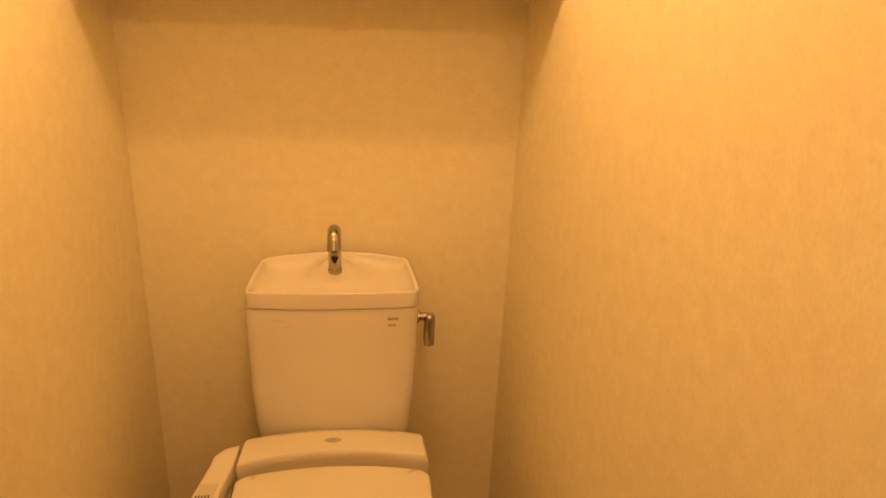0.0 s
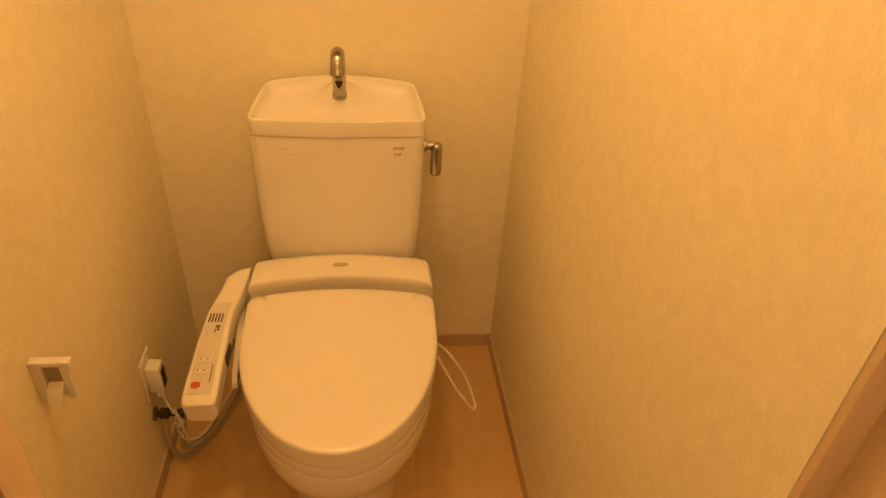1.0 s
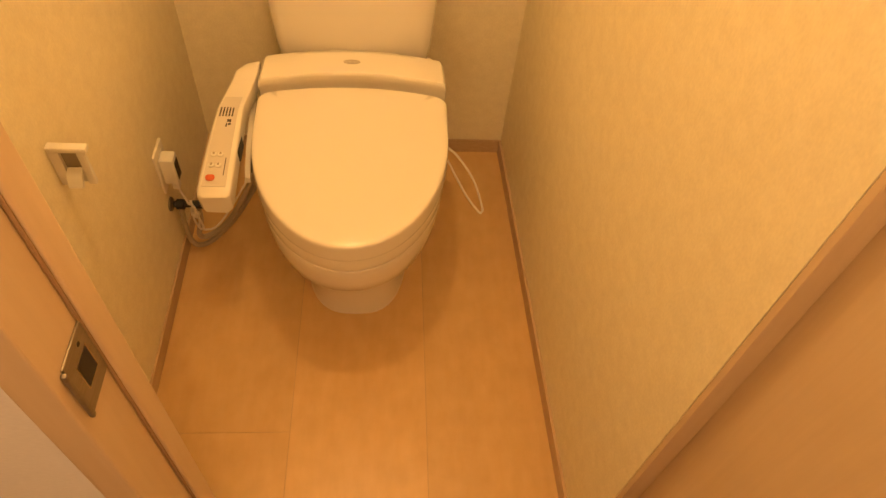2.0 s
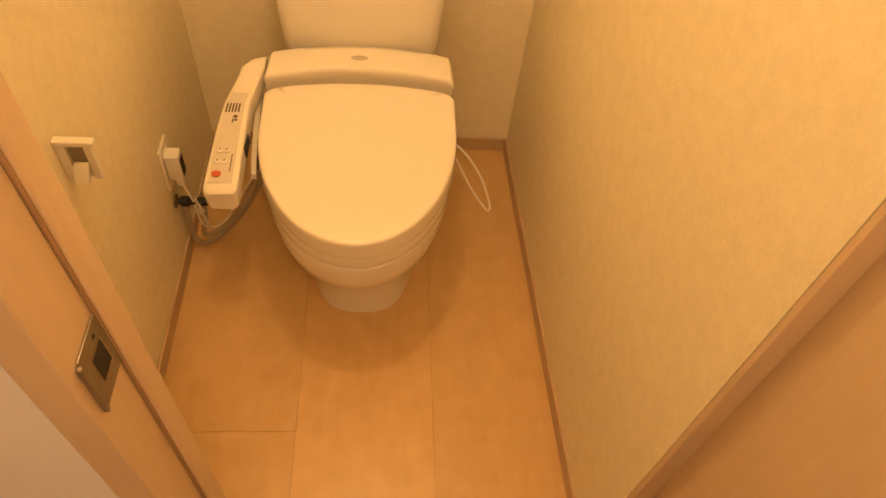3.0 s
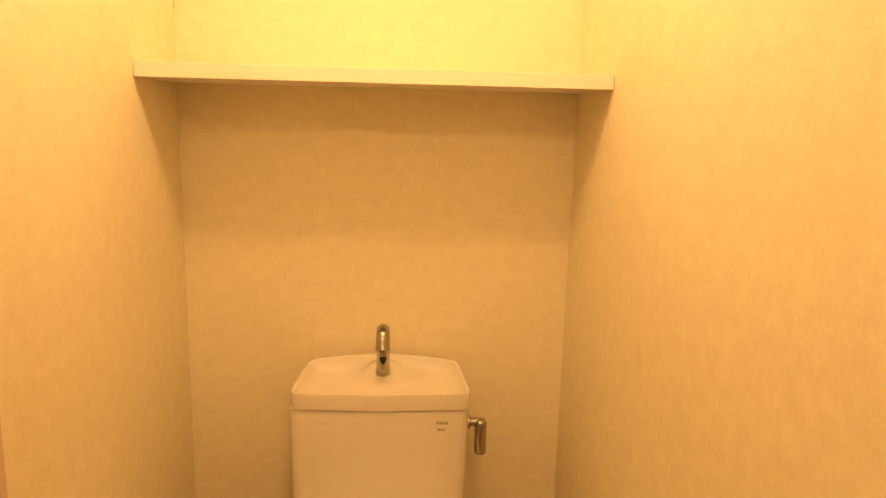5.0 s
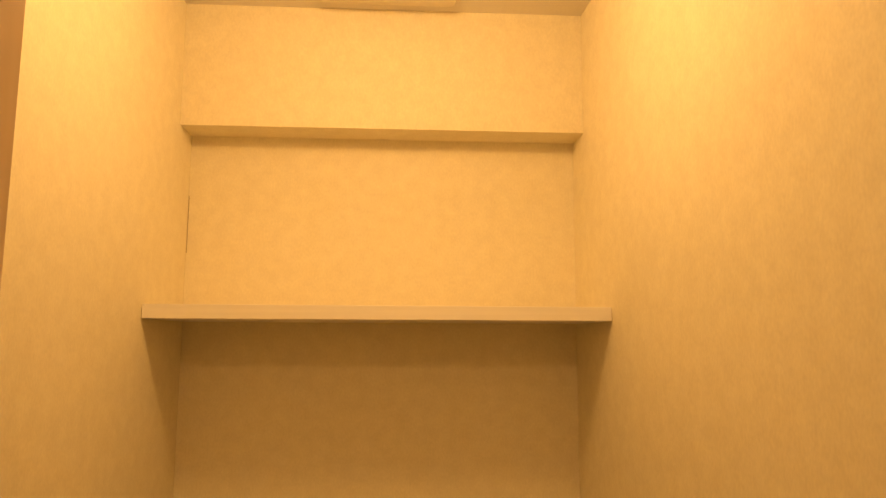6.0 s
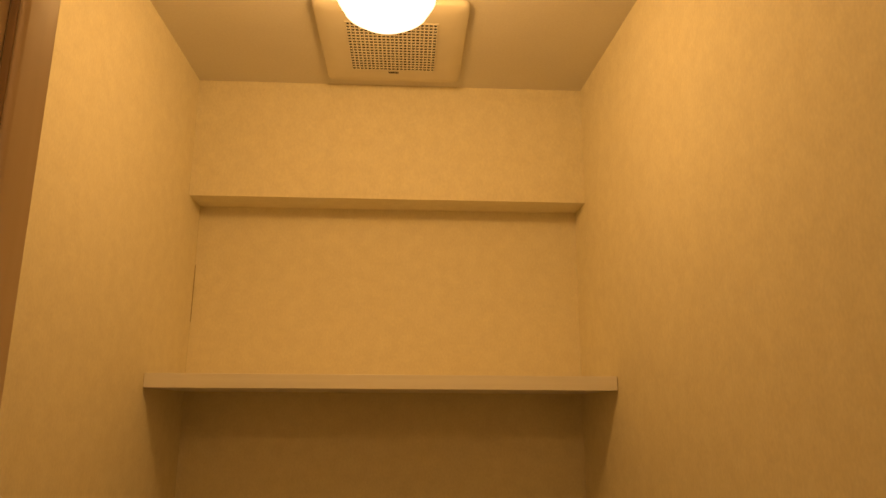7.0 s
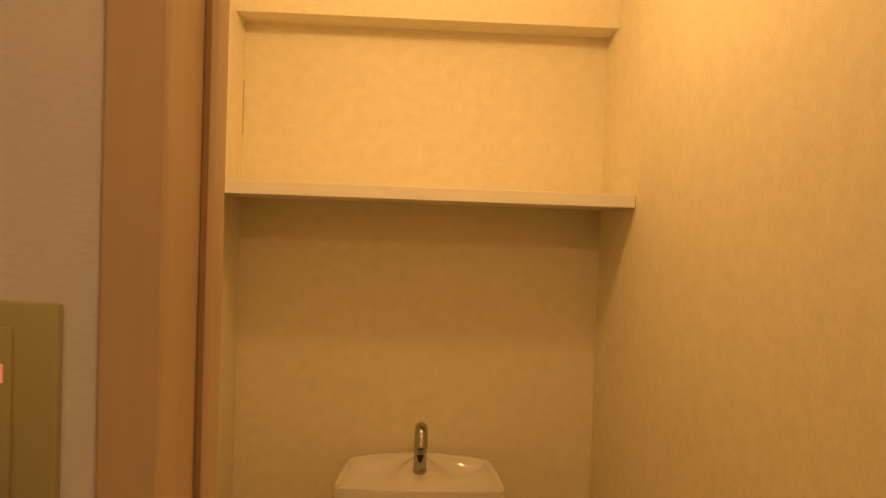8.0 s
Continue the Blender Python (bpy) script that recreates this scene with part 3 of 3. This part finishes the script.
smooth(part("strain_relief", box(0.010, -0.010, -0.066, 0.028, 0.010, -0.0402, 0.003), WHITE_PLASTIC, plug))
smooth(part("cord", tube([(0.019, 0.0, -0.067), (0.030, -0.008, -0.095), (0.042, -0.014, -0.135), (0.05, -0.010, -0.172), (0.043, -0.004, -0.178), (0.036, -0.008, -0.15), (0.044, -0.016, -0.10), (0.048, -0.020, -0.12),
                             (0.056, -0.022, -0.165), (0.060, -0.026, -0.19), (0.050, -0.024, -0.195), (0.040, -0.016, -0.165), (0.046, -0.022, -0.118), (0.054, -0.028, -0.110), (0.058, -0.030, -0.150), (0.052, -0.026, -0.188),
                             (0.060, -0.012, -0.215), (0.085, 0.0, -0.215), (0.12, 0.03, -0.18), (0.20, 0.08, -0.06)], 0.0027, 8, 7), CORD, plug, "thin white power cord in a small bundle"))
smooth(part("cord_tie", turned([(0.010, -0.006), (0.0115, 0.0), (0.010, 0.006)], (0.048, -0.017, -0.145), "z", 14), CORD, plug))

valve = thing("stop_valve", "black and grey water stop valve at the wall", "valve", (0.0, -0.405, 0.19))
smooth(part("escutcheon", turned([(0.018, 0.0), (0.018, 0.004), (0.010, 0.008)], (0, 0, 0), "x", 24), STEEL, valve))
smooth(part("valve_body", turned([(0.008, 0.007), (0.008, 0.014), (0.013, 0.016), (0.013, 0.034), (0.008, 0.036), (0.008, 0.052), (0.0105, 0.054), (0.0105, 0.078), (0.007, 0.080)], (0, 0, 0), "x", 18), RUBBER, valve))
smooth(part("water_hose", tube([(0.066, 0.0, -0.010), (0.062, -0.004, -0.06), (0.050, -0.006, -0.105), (0.056, 0.0, -0.128), (0.085, 0.015, -0.125), (0.125, 0.03, -0.09), (0.17, 0.05, -0.02), (0.22, 0.08, 0.08)], 0.0070, 12, 8), HOSE, valve, "grey-brown braided supply hose"))
smooth(part("water_hose", tube([(0.024, 0.0, -0.012), (0.020, -0.004, -0.08), (0.024, -0.004, -0.14), (0.040, 0.004, -0.168), (0.075, 0.022, -0.162), (0.125, 0.05, -0.12), (0.175, 0.075, -0.05), (0.23, 0.10, 0.05)], 0.0065, 12, 8), HOSE, valve, "grey-brown braided supply hose"))

holder = thing("paper_holder", "small white plastic holder bracket with a flap on the wall", "paper holder", (0.0, -0.752, 0.714))
smooth(part("top_ledge", box(0.0, -0.007, 0.0, 0.062, 0.008, 0.010, 0.002), WHITE_PLASTIC, holder))
part("back_plate", box(0.0, 0.003, -0.074, 0.050, 0.008, -0.0004, 0.001), WHITE_PLASTIC, holder)
part("side_cheek", box(0.0, -0.006, -0.074, 0.017, 0.0026, -0.0004, 0.001), WHITE_PLASTIC, holder)
part("side_cheek", box(0.044, -0.006, -0.070, 0.056, 0.0026, -0.0004, 0.001), WHITE_PLASTIC, holder)
# same white plastic, its colour darkened for the shade inside the recess
part("recess", box(0.0175, 0.0003, -0.042, 0.0435, 0.0027, -0.0006), material("shaded_plastic", (0.34, 0.28, 0.20), 0.5), holder, "recess with its shade painted in")
smooth(part("tongue", loft([[(0.019, -0.002, -0.036), (0.042, -0.002, -0.036), (0.042, 0.002, -0.039), (0.019, 0.002, -0.039)], [(0.017, -0.013, -0.046), (0.041, -0.013, -0.046), (0.041, -0.008, -0.050), (0.017, -0.008, -0.050)],
                                [(0.015, -0.018, -0.068), (0.038, -0.018, -0.068), (0.038, -0.011, -0.070), (0.015, -0.011, -0.070)]]), WHITE_PLASTIC, holder))

# ---- baseboards and floor ----
BB = 0.048
base = thing("baseboard", "light wood-grain baseboard along the foot of the walls", "baseboard", kind="structure")
part("board", box(0, -0.0065, 0, W, 0, BB, 0.0012), BASE_WOOD, base)
part("board", box(0, JAMB_Y + 0.006, 0, 0.0065, -0.0068, BB, 0.0012), BASE_WOOD, base)
part("board", slab([(east(-0.0068, 0.0065), -0.0068), (east(-0.0068), -0.0068), (east(END_E), END_E + 0.0005), (east(END_E, 0.0065), END_E + 0.0005)], 0, BB), BASE_WOOD, base)
floor = setting("floor", box(-T, HALL_Y + 0.0002, -0.06, W + T + 0.06, 0, -0.0012), FLOOR_JOINT, "beige-brown vinyl floor in wide plank panels", "floor")
TILE_L = 1.2
tile_meshes = {}
GAP = 0.0005
for x0, x1, joint in ((0.0, 0.3175, -0.918), (0.3175, 0.628, -1.215), (0.628, W + 0.045, -1.17)):
    cuts = [0.0] + sorted([c for c in (joint + TILE_L, joint, joint - TILE_L) if HALL_Y < c < 0], reverse=True) + [HALL_Y + 0.0004]
    for y1, y0 in zip(cuts, cuts[1:]):
        part("vinyl_panel", box(x0 + GAP, y0 + GAP, -0.0010, x1 - GAP, y1 - GAP, 0, 0.0003, 1), FLOOR_VINYL, floor)
